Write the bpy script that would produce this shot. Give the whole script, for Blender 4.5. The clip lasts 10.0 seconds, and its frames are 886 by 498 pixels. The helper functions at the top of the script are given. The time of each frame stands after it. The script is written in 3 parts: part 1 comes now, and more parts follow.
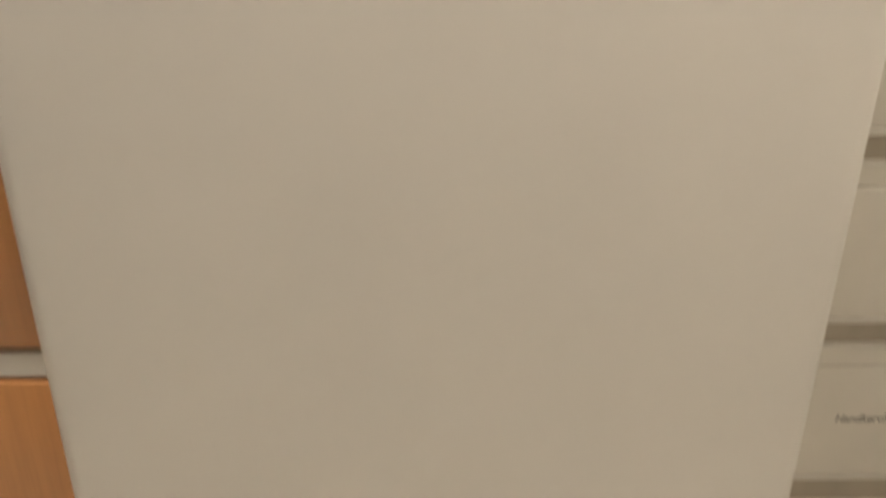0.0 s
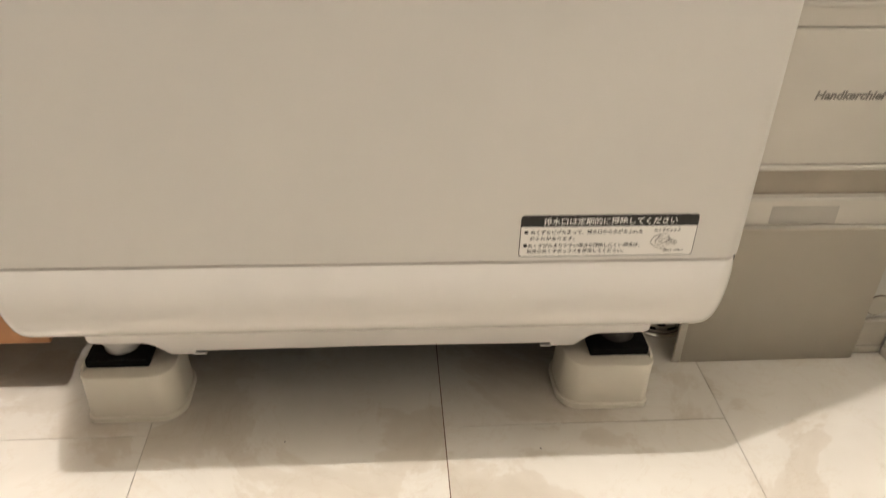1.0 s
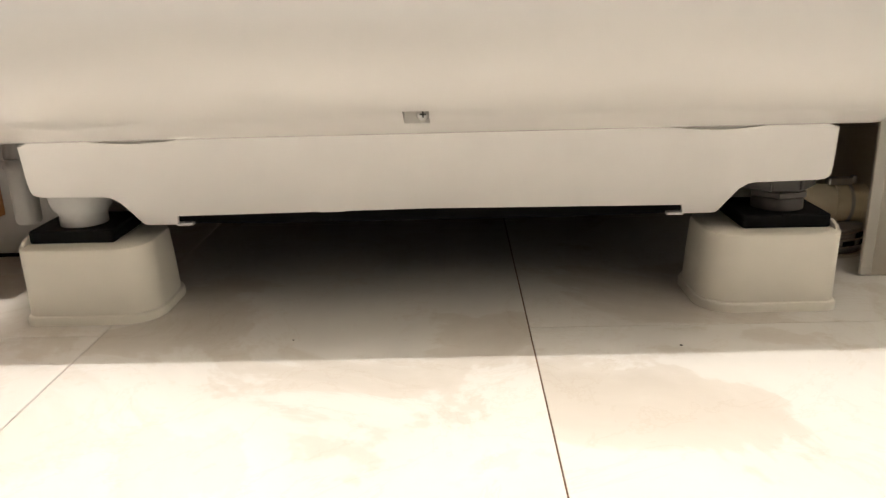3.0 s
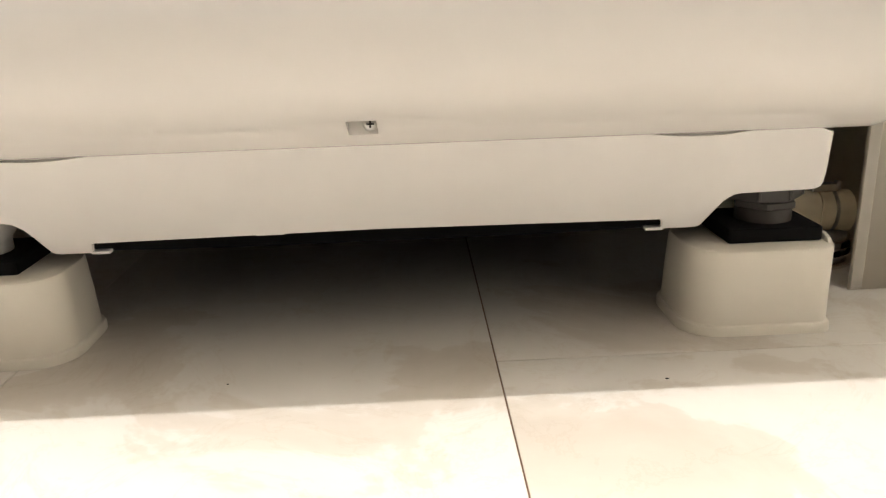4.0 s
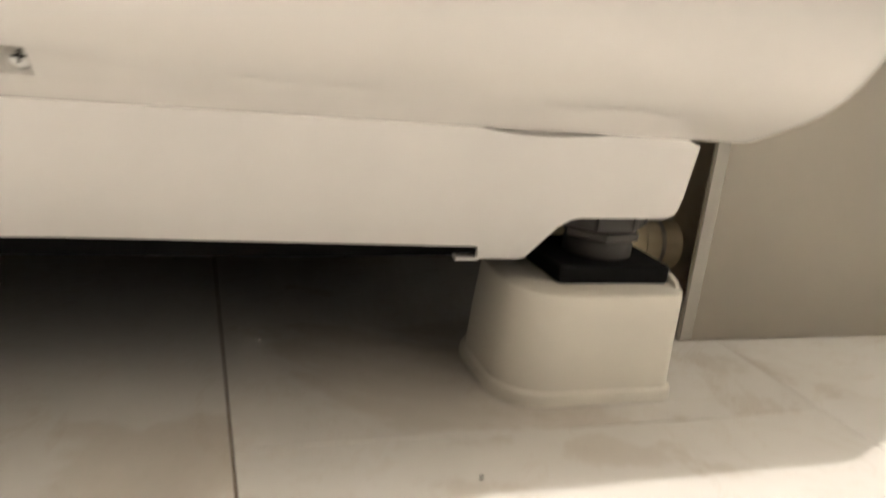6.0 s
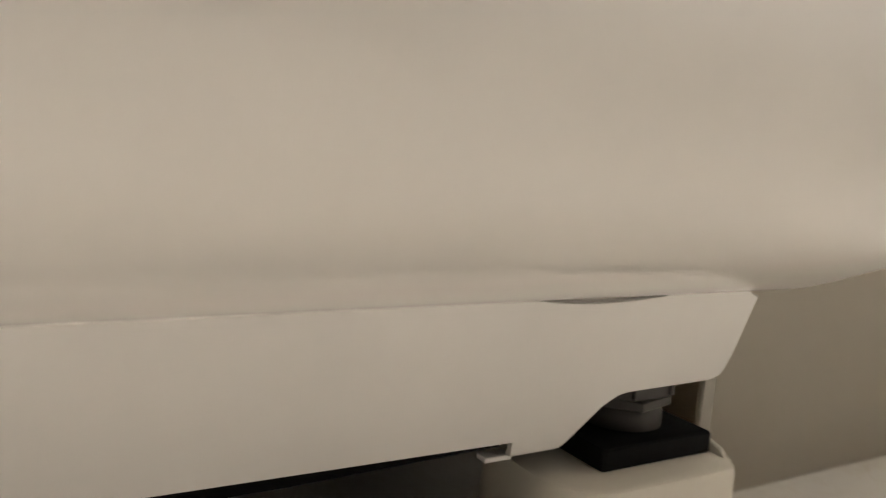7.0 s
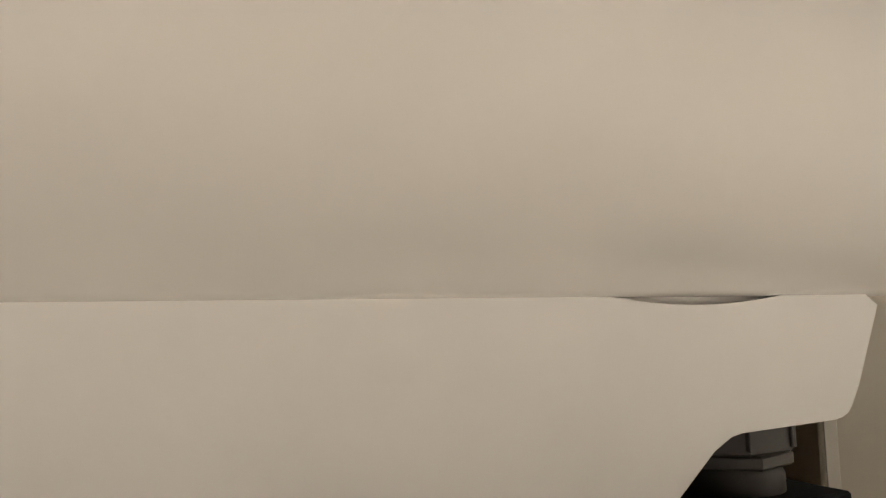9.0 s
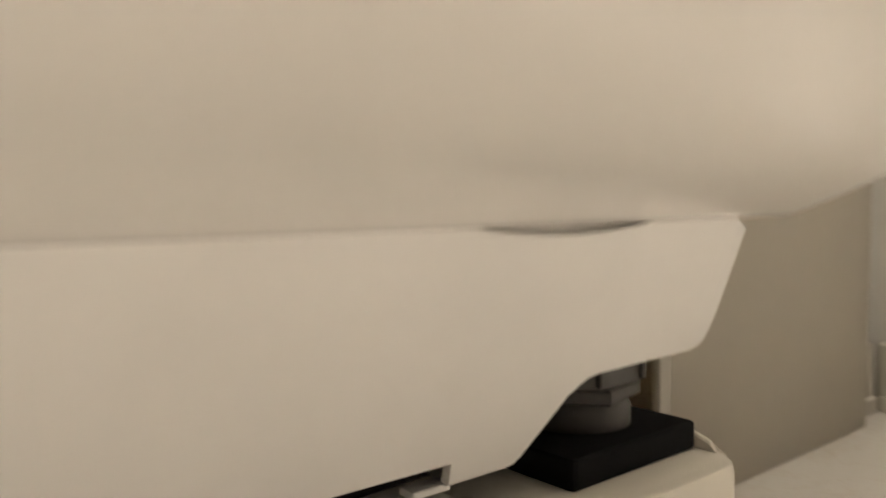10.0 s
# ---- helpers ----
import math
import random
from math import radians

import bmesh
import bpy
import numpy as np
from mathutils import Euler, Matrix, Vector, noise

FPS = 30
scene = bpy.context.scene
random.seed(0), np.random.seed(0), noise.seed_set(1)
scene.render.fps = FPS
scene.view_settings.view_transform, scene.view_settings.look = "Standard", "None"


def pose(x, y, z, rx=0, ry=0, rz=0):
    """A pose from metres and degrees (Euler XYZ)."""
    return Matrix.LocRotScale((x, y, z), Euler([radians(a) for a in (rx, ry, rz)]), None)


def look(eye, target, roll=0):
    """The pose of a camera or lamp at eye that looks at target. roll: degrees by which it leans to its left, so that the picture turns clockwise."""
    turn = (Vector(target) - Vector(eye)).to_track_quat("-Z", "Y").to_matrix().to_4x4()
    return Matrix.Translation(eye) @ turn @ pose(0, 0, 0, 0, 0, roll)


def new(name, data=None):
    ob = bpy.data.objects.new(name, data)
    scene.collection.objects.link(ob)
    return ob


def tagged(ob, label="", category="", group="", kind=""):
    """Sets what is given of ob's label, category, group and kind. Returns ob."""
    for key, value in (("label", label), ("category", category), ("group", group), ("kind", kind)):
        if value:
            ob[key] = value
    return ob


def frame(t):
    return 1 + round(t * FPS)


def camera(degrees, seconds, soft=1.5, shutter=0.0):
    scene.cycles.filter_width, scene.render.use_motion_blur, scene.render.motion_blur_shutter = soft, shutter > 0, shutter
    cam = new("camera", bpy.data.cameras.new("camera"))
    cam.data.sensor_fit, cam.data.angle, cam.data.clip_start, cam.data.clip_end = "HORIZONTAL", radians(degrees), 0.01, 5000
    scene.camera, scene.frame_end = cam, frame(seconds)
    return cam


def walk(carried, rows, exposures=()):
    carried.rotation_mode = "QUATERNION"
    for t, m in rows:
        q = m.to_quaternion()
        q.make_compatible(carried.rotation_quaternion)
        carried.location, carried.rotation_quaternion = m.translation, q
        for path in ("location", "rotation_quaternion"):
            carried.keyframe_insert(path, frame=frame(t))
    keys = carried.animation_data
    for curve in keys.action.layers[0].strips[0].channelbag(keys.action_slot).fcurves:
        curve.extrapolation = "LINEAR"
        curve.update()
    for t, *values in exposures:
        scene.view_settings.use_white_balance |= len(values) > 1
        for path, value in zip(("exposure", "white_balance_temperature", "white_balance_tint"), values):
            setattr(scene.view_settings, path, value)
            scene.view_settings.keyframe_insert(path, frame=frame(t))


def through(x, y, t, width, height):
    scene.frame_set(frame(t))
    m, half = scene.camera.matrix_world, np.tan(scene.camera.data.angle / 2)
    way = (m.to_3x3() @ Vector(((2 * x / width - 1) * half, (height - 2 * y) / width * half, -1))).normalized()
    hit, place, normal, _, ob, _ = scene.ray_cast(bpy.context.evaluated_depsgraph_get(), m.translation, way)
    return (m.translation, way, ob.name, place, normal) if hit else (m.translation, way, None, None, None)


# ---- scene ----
# ---- camera and walk ----
LENS = 59.0
PATH = [
    (0, (-0.0047, -0.5211, 0.8066), (0.0043, -0.0608, 0.6116), 0.17),
    (0.2, (0.0159, -0.5074, 0.7716), (0.0272, -0.0584, 0.5519), 0.59),
    (0.3, (0.0232, -0.4960, 0.7604), (0.0364, -0.0533, 0.5284), 0.04),
    (0.4, (0.0221, -0.4893, 0.7356), (0.0376, -0.0533, 0.4912), 0.68),
    (0.5, (0.0331, -0.4988, 0.6880), (0.0426, -0.0585, 0.4512), -0.51),
    (0.7, (0.0208, -0.4999, 0.6363), (0.0437, -0.0707, 0.3809), 0.81),
    (1, (0.0128, -0.5223, 0.5864), (0.0485, -0.1006, 0.3200), 1.76),
    (1.5, (0.0108, -0.5198, 0.5352), (0.0458, -0.0925, 0.2779), 1.65),
    (2, (0.0137, -0.4936, 0.4375), (0.0492, -0.0504, 0.2088), 0.82),
    (2.2, (0.0034, -0.4816, 0.3642), (0.0269, -0.0204, 0.1725), -1.05),
    (3.3, (0.0262, -0.4096, 0.2074), (0.0118, 0.0677, 0.0593), -1.24),
    (3.5, (0.0240, -0.3872, 0.2074), (0.0272, 0.0895, 0.0566), -1.90),
    (4, (0.0247, -0.3754, 0.2100), (0.0398, 0.1018, 0.0614), -1.96),
    (4.5, (0.0348, -0.3669, 0.2053), (0.0605, 0.1099, 0.0570), -1.38),
    (5, (0.0414, -0.3529, 0.1946), (0.0863, 0.1237, 0.0503), -0.04),
    (5.5, (0.0463, -0.3227, 0.1790), (0.1305, 0.1470, 0.0299), 2.78),
    (5.7, (0.0577, -0.2889, 0.1647), (0.1650, 0.1781, 0.0216), 3.51),
    (6.8, (0.0140, -0.1130, 0.2140), (0.2767, 0.2779, 0.0893), 10.70),
    (7, (0.013, -0.116, 0.181), (1.031, 1.584, -0.088), 4.3),
    (7.5, (0.025, -0.084, 0.144), (1.017, 1.652, 0.113), 3.3),
    (8, (0.0323, -0.1215, 0.1905), (0.2220, 0.3394, 0.1512), 1.87),
    (8.5, (0.0268, -0.1006, 0.1447), (0.2170, 0.3608, 0.1751), -1.43),
    (9, (0.0301, -0.0866, 0.1275), (0.2563, 0.3566, 0.1767), -1.58),
    (9.5, (0.036, -0.114, 0.181), (0.873, 1.692, -0.018), 1.1),
    (10, (0.057, -0.041, 0.14), (1.339, 1.489, 0.012), -0.4),
]
EXPOSURES = [(0.0, -0.06, 7050, 10), (0.5, 0.07, 6960, 10), (1.0, 0.28, 6720, 10), (1.5, 0.33, 6580, 10), (2.2, 0.37, 6460, 10), (3.3, 0.69, 6300, 10), (4.5, 0.77, 6300, 10), (5.7, 0.83, 6290, 10),
             (6.8, 0.10, 6290, 10), (7.5, 0.15, 6290, 10), (8.5, 0.12, 6330, 10), (9.0, 0.23, 6380, 10), (9.5, 0.18, 6470, 10), (10.0, 0.37, 6640, 10)]
cam = camera(LENS, 10.0, soft=1.25, shutter=0.5)
walk(cam, [(t, look(e, g, r)) for t, e, g, r in PATH], EXPOSURES)

# ---- light: a warm ceiling downlight, a weaker one behind it and a faint ambient ----
world = bpy.data.worlds.new("world")
world.use_nodes = True
world.node_tree.nodes["Background"].inputs[0].default_value = (0.9, 0.8, 0.65, 1)
world.node_tree.nodes["Background"].inputs[1].default_value = 0.02
scene.world = world
LAMP = (-0.26, -0.20, 2.30)
lamp_data = bpy.data.lights.new("downlight_bulb", "POINT")
lamp_data.energy, lamp_data.color, lamp_data.shadow_soft_size = 79, (1.0, 0.945, 0.89), 0.022
lamp = new("downlight_bulb", lamp_data)
lamp.matrix_world = pose(*LAMP)
LAMP_WEAK = (-0.34, 0.034, 2.30)
weak_data = bpy.data.lights.new("downlight_bulb_weak", "POINT")
weak_data.energy, weak_data.color, weak_data.shadow_soft_size = 12, (1.0, 0.945, 0.89), 0.03
weak = new("downlight_bulb_weak", weak_data)
weak.matrix_world = pose(*LAMP_WEAK)


# ---- materials ----
def material(name, base, rough=0.5, metal=0.0, vary=0.04, scale=18.0, bump=0.02, bump_scale=400.0, spec=0.5, coat=0.0, dist=0.0005, patchy=0.06):
    """A plain surface with slow stains, fine grain and a little relief."""
    m = bpy.data.materials.new(name)
    m.use_nodes = True
    nt = m.node_tree
    b = nt.nodes["Principled BSDF"]
    b.inputs["Roughness"].default_value = rough
    b.inputs["Metallic"].default_value = metal
    b.inputs["Specular IOR Level"].default_value = spec
    b.inputs["Coat Weight"].default_value = coat
    co = nt.nodes.new("ShaderNodeNewGeometry")
    n1 = nt.nodes.new("ShaderNodeTexNoise")
    n1.inputs["Scale"].default_value, n1.inputs["Detail"].default_value = scale, 5
    nt.links.new(co.outputs["Position"], n1.inputs["Vector"])
    ramp = nt.nodes.new("ShaderNodeValToRGB")
    ramp.color_ramp.elements[0].position, ramp.color_ramp.elements[1].position = 0.3, 0.7
    ramp.color_ramp.elements[0].color = (*[c * (1 - vary) for c in base], 1)
    ramp.color_ramp.elements[1].color = (*[min(1, c * (1 + vary)) for c in base], 1)
    nt.links.new(n1.outputs["Fac"], ramp.inputs["Fac"])
    nt.links.new(ramp.outputs["Color"], b.inputs["Base Color"])
    n2 = nt.nodes.new("ShaderNodeTexNoise")
    n2.inputs["Scale"].default_value, n2.inputs["Detail"].default_value = bump_scale, 3
    nt.links.new(co.outputs["Position"], n2.inputs["Vector"])
    bp = nt.nodes.new("ShaderNodeBump")
    bp.inputs["Strength"].default_value, bp.inputs["Distance"].default_value = bump, dist
    nt.links.new(n2.outputs["Fac"], bp.inputs["Height"])
    nt.links.new(bp.outputs["Normal"], b.inputs["Normal"])
    rr = nt.nodes.new("ShaderNodeMapRange")
    rr.inputs["To Min"].default_value, rr.inputs["To Max"].default_value = max(0.02, rough - patchy), min(1, rough + patchy)
    nt.links.new(n1.outputs["Fac"], rr.inputs["Value"])
    nt.links.new(rr.outputs["Result"], b.inputs["Roughness"])
    return m


def marble_tile():
    """Cream marble-look vinyl: soft clouds, torn-edged beige patches, fine veins; each tile shifted."""
    m = bpy.data.materials.new("cream_marble_tile")
    m.use_nodes = True
    nt = m.node_tree
    b = nt.nodes["Principled BSDF"]
    geo = nt.nodes.new("ShaderNodeNewGeometry")
    info = nt.nodes.new("ShaderNodeObjectInfo")
    shift = nt.nodes.new("ShaderNodeVectorMath")
    shift.operation = "MULTIPLY_ADD"
    shift.inputs[1].default_value = (37.0, 53.0, 11.0)
    nt.links.new(info.outputs["Random"], shift.inputs[0])
    nt.links.new(geo.outputs["Position"], shift.inputs[2])

    def noise_at(scale, detail, distortion, rough=0.55):
        n = nt.nodes.new("ShaderNodeTexNoise")
        n.inputs["Scale"].default_value, n.inputs["Detail"].default_value = scale, detail
        n.inputs["Distortion"].default_value, n.inputs["Roughness"].default_value = distortion, rough
        nt.links.new(shift.outputs[0], n.inputs["Vector"])
        return n

    def ramp_of(node, stops):
        r = nt.nodes.new("ShaderNodeValToRGB")
        e = r.color_ramp.elements
        e[0].position, e[0].color = stops[0][0], (*stops[0][1], 1)
        e[1].position, e[1].color = stops[-1][0], (*stops[-1][1], 1)
        for p, c in stops[1:-1]:
            x = e.new(p)
            x.color = (*c, 1)
        nt.links.new(node.outputs["Fac"], r.inputs["Fac"])
        return r

    def blend(kind, fac, a, c):
        x = nt.nodes.new("ShaderNodeMixRGB")
        x.blend_type = kind
        x.inputs["Fac"].default_value = fac
        nt.links.new(a.outputs["Color"], x.inputs["Color1"])
        nt.links.new(c.outputs["Color"], x.inputs["Color2"])
        return x

    clouds = ramp_of(noise_at(6, 6, 0.6), [(0.30, (0.69, 0.650, 0.588)), (0.5, (0.755, 0.718, 0.655)), (0.72, (0.805, 0.776, 0.722))])
    torn = ramp_of(noise_at(6, 6, 0.45, 0.6), [(0.34, (0.82, 0.78, 0.725)), (0.44, (0.90, 0.868, 0.83)), (0.462, (1, 1, 1)), (0.60, (1, 1, 1)), (0.625, (0.95, 0.925, 0.895)), (0.8, (0.92, 0.89, 0.85))])
    vein = ramp_of(noise_at(9, 8, 1.2, 0.66), [(0.0, (1, 1, 1)), (0.485, (1, 1, 1)), (0.5, (0.88, 0.83, 0.77)), (0.515, (1, 1, 1)), (1.0, (1, 1, 1))])
    mixed = blend("MULTIPLY", 0.75, clouds, torn)
    mixed = blend("MULTIPLY", 0.35, mixed, vein)
    nt.links.new(mixed.outputs["Color"], b.inputs["Base Color"])
    b.inputs["Roughness"].default_value = 0.27
    b.inputs["Specular IOR Level"].default_value = 0.3
    grain = noise_at(160, 4, 0.0)
    bp = nt.nodes.new("ShaderNodeBump")
    bp.inputs["Strength"].default_value, bp.inputs["Distance"].default_value = 0.06, 0.0006
    nt.links.new(grain.outputs["Fac"], bp.inputs["Height"])
    nt.links.new(bp.outputs["Normal"], b.inputs["Normal"])
    return m


def wood_front():
    """Orange-brown veneer with fine upright grain."""
    m = material("orange_wood_veneer", (0.47, 0.214, 0.078), 0.42, vary=0.07, scale=6)
    nt = m.node_tree
    n = [x for x in nt.nodes if x.type == "TEX_NOISE"][0]
    mp = nt.nodes.new("ShaderNodeMapping")
    mp.inputs["Scale"].default_value = (60, 60, 2.5)
    geo = [x for x in nt.nodes if x.type == "NEW_GEOMETRY"][0]
    nt.links.new(geo.outputs["Position"], mp.inputs["Vector"])
    nt.links.new(mp.outputs["Vector"], n.inputs["Vector"])
    n.inputs["Scale"].default_value = 2.0
    return m


def frosted(name, base, rough, through):
    """Milky plastic that lets part of the light through, scattered."""
    m = material(name, base, rough, vary=0.05, scale=14, bump=0.08, bump_scale=500)
    nt = m.node_tree
    tr = nt.nodes.new("ShaderNodeBsdfTranslucent")
    tr.inputs["Color"].default_value = (0.80, 0.74, 0.64, 1)
    mix = nt.nodes.new("ShaderNodeMixShader")
    mix.inputs[0].default_value = through
    nt.links.new(nt.nodes["Principled BSDF"].outputs[0], mix.inputs[1])
    nt.links.new(tr.outputs[0], mix.inputs[2])
    nt.links.new(mix.outputs[0], nt.nodes["Material Output"].inputs["Surface"])
    return m


M_WHITE = material("white_enamel", (0.745, 0.722, 0.68), 0.4, vary=0.03, scale=3.5, bump=0.03, bump_scale=900)
M_SKIRT = material("white_plastic", (0.775, 0.748, 0.708), 0.13, vary=0.015, scale=12, bump=0.006, bump_scale=700, patchy=0.02, spec=0.5)
M_KICK = material("white_matt_plastic", (0.89, 0.866, 0.832), 0.5, vary=0.02, scale=25, bump=0.04, bump_scale=900)
M_BLOCK = material("ivory_plastic", (0.86, 0.81, 0.705), 0.45, vary=0.02, scale=30, bump=0.05, bump_scale=600)
M_RUBBER = material("black_rubber", (0.007, 0.007, 0.007), 0.9, vary=0.2, scale=60, bump=0.2, bump_scale=900, spec=0.2)
M_BLACK = material("black_plastic_and_shade", (0.006, 0.006, 0.006), 0.85, vary=0.2, scale=40, spec=0.12)
M_DARK = material("dark_metal_underside", (0.05, 0.048, 0.045), 0.6, vary=0.2)
M_FOOT = material("pale_grey_plastic", (0.62, 0.61, 0.59), 0.45)
M_NUT = material("grey_plastic_nut", (0.058, 0.052, 0.046), 0.5, vary=0.08, scale=60)
M_STEEL = material("steel", (0.55, 0.54, 0.52), 0.3, metal=1.0, vary=0.1, scale=80)
M_CHROME = material("bright_metal_ring", (0.75, 0.74, 0.72), 0.18, metal=1.0, vary=0.05, scale=80)
M_HOSE = material("beige_plastic_pipe", (0.80, 0.70, 0.52), 0.35, vary=0.05, scale=40)
M_TRAP = material("grey_plastic_trap", (0.30, 0.285, 0.26), 0.35, vary=0.12, scale=60)
M_FROST = frosted("frosted_grey_plastic", (0.72, 0.67, 0.58), 0.42, 0.45)
M_DRAWER = frosted("milky_tan_drawer_box", (0.66, 0.56, 0.43), 0.5, 0.55)
M_EDGE = material("frosted_drawer_edge", (0.46, 0.43, 0.375), 0.4, vary=0.05, scale=20)
M_CLEAR = material("translucent_white_plastic", (0.70, 0.665, 0.60), 0.38, vary=0.03, scale=14, bump=0.06, bump_scale=500)
# brown that carries the shade inside the grip recesses
M_RECESS_SHADE = material("brown_recess_shade", (0.42, 0.37, 0.30), 0.6, vary=0.1)
M_TAB = material("grey_label_slot", (0.50, 0.475, 0.43), 0.4, vary=0.05)
M_FRAME = material("milky_drawer_frame", (0.66, 0.635, 0.58), 0.4, vary=0.03)
M_WALL = material("cream_wallpaper", (0.79, 0.766, 0.72), 0.85, vary=0.03, scale=5, bump=0.4, bump_scale=250, dist=0.001)
M_CEIL = material("white_ceiling_paper", (0.80, 0.78, 0.73), 0.9, vary=0.02, bump=0.3, bump_scale=200)
# near-black brown for the unseen walls, chosen to cut bounced light
M_BOUNCE_CUT = material("dark_brown_bounce_cut", (0.034, 0.027, 0.020), 0.6, vary=0.1, scale=6)
M_BASEB = material("cream_baseboard", (0.70, 0.655, 0.57), 0.45, vary=0.05, scale=30)
M_TILE = marble_tile()
M_JOINT = material("brown_tile_joint", (0.15, 0.085, 0.045), 0.8, vary=0.2, scale=120)
M_WOOD = wood_front()
# darker than the veneer: the cabinet side's shade is in this colour
M_WOOD_SHADED = material("shaded_cabinet_side", (0.30, 0.15, 0.065), 0.5, vary=0.1)
M_RAIL = material("pale_aluminium_rail", (0.60, 0.58, 0.54), 0.4, metal=0.3)
M_STICKER = material("white_sticker", (0.88, 0.855, 0.81), 0.4, vary=0.01)
M_INK = material("black_ink", (0.018, 0.016, 0.014), 0.45, vary=0.1)
M_GREYINK = material("grey_ink", (0.27, 0.25, 0.225), 0.5, vary=0.1)
M_GRIT = material("dark_grit", (0.02, 0.016, 0.012), 0.8, vary=0.2)


# ---- building helpers ----
def thing(name, at, label, category, kind="", group=""):
    ob = new(name)
    ob.empty_display_size = 0.05
    ob.matrix_world = pose(*at)
    return tagged(ob, label, category, group, kind)


def origin_of(parent):
    p = Vector((0, 0, 0))
    while parent is not None:
        p += parent.location
        parent = parent.parent
    return p


def part(name, bm, mat, parent=None, label="", smooth=False):
    """One mesh object from a bmesh in world coordinates, under a thing or a part."""
    me = bpy.data.meshes.new(name)
    bmesh.ops.recalc_face_normals(bm, faces=bm.faces[:])
    if parent is not None:
        bmesh.ops.translate(bm, verts=bm.verts[:], vec=-origin_of(parent))
    bm.to_mesh(me)
    bm.free()
    me.materials.append(mat)
    if smooth:
        me.polygons.foreach_set("use_smooth", [True] * len(me.polygons))
        me.set_sharp_from_angle(angle=radians(38))
    ob = new(name, me)
    if parent is not None:
        ob.parent = parent
    return tagged(ob, label)


def box(x0, x1, y0, y1, z0, z1, bevel=0.0, seg=2, bm=None):
    own = bmesh.new()
    bmesh.ops.create_cube(own, size=1.0)
    for v in own.verts:
        v.co = Vector((x0 + (v.co.x + 0.5) * (x1 - x0), y0 + (v.co.y + 0.5) * (y1 - y0), z0 + (v.co.z + 0.5) * (z1 - z0)))
    if bevel:
        bmesh.ops.bevel(own, geom=own.edges[:], offset=bevel, segments=seg, affect="EDGES", profile=0.5)
    if bm is None:
        return own
    merge(bm, own)
    return bm


def merge(bm, other):
    me = bpy.data.meshes.new("tmp")
    other.to_mesh(me)
    other.free()
    bm.from_mesh(me)
    bpy.data.meshes.remove(me)


def prism(outline, axis, lo, hi, bevel=0.0, seg=2):
    """A closed outline in two axes, drawn out along the third from lo to hi."""
    bm = bmesh.new()
    where = {"x": lambda a, b, c: (c, a, b), "y": lambda a, b, c: (a, c, b), "z": lambda a, b, c: (a, b, c)}[axis]
    v0 = [bm.verts.new(where(a, b, lo)) for a, b in outline]
    v1 = [bm.verts.new(where(a, b, hi)) for a, b in outline]
    bm.faces.new(v0)
    bm.faces.new(v1[::-1])
    n = len(outline)
    for i in range(n):
        bm.faces.new((v0[i], v1[i], v1[(i + 1) % n], v0[(i + 1) % n]))
    if bevel:
        rim = [e for e in bm.edges if (e.verts[0] in v0) == (e.verts[1] in v0)]
        bmesh.ops.bevel(bm, geom=rim, offset=bevel, segments=seg, affect="EDGES", profile=0.5)
    return bm


def rounded(x0, x1, y0, y1, radii, seg=6):
    """Outline of a rectangle; radii for its corners (x0,y0), (x1,y0), (x1,y1), (x0,y1)."""
    pts = []
    for (cx, cy), r, (sx, sy), a in zip(((x0, y0), (x1, y0), (x1, y1), (x0, y1)), radii, ((1, 1), (-1, 1), (-1, -1), (1, -1)), (180, 270, 0, 90)):
        if r <= 0:
            pts.append((cx, cy))
            continue
        for i in range(seg + 1):
            t = radians(a + 90 * i / seg)
            pts.append((cx + sx * r + r * math.cos(t), cy + sy * r + r * math.sin(t)))
    return pts


def lathe(profile, axis_at, n=28, turn=None):
    """A turned solid from (radius, height) pairs about the vertical through axis_at; turn: a matrix applied before it is set down."""
    bm = bmesh.new()
    rings = []
    for r, z in profile:
        rings.append([bm.verts.new((r * math.cos(2 * math.pi * i / n), r * math.sin(2 * math.pi * i / n), z)) for i in range(n)])
    for a, b in zip(rings, rings[1:]):
        for i in range(n):
            bm.faces.new((a[i], a[(i + 1) % n], b[(i + 1) % n], b[i]))
    bm.faces.new(rings[0][::-1])
    bm.faces.new(rings[-1])
    if turn is not None:
        bmesh.ops.transform(bm, matrix=turn, verts=bm.verts[:])
    bmesh.ops.translate(bm, verts=bm.verts[:], vec=axis_at)
    return bm


def tube(points, radius, n=10):
    """A round bar along a line of points."""
    bm = bmesh.new()
    rings = []
    pts = [Vector(p) for p in points]
    for i, p in enumerate(pts):
        way = (pts[min(i + 1, len(pts) - 1)] - pts[max(i - 1, 0)]).normalized()
        side = way.cross(Vector((0.13, 0.31, 0.94))).normalized()
        up = side.cross(way).normalized()
        rings.append([bm.verts.new(p + radius * (math.cos(2 * math.pi * k / n) * side + math.sin(2 * math.pi * k / n) * up)) for k in range(n)])
    for a, b in zip(rings, rings[1:]):
        for k in range(n):
            bm.faces.new((a[k], a[(k + 1) % n], b[(k + 1) % n], b[k]))
    bm.faces.new(rings[0][::-1])
    bm.faces.new(rings[-1])
    return bm


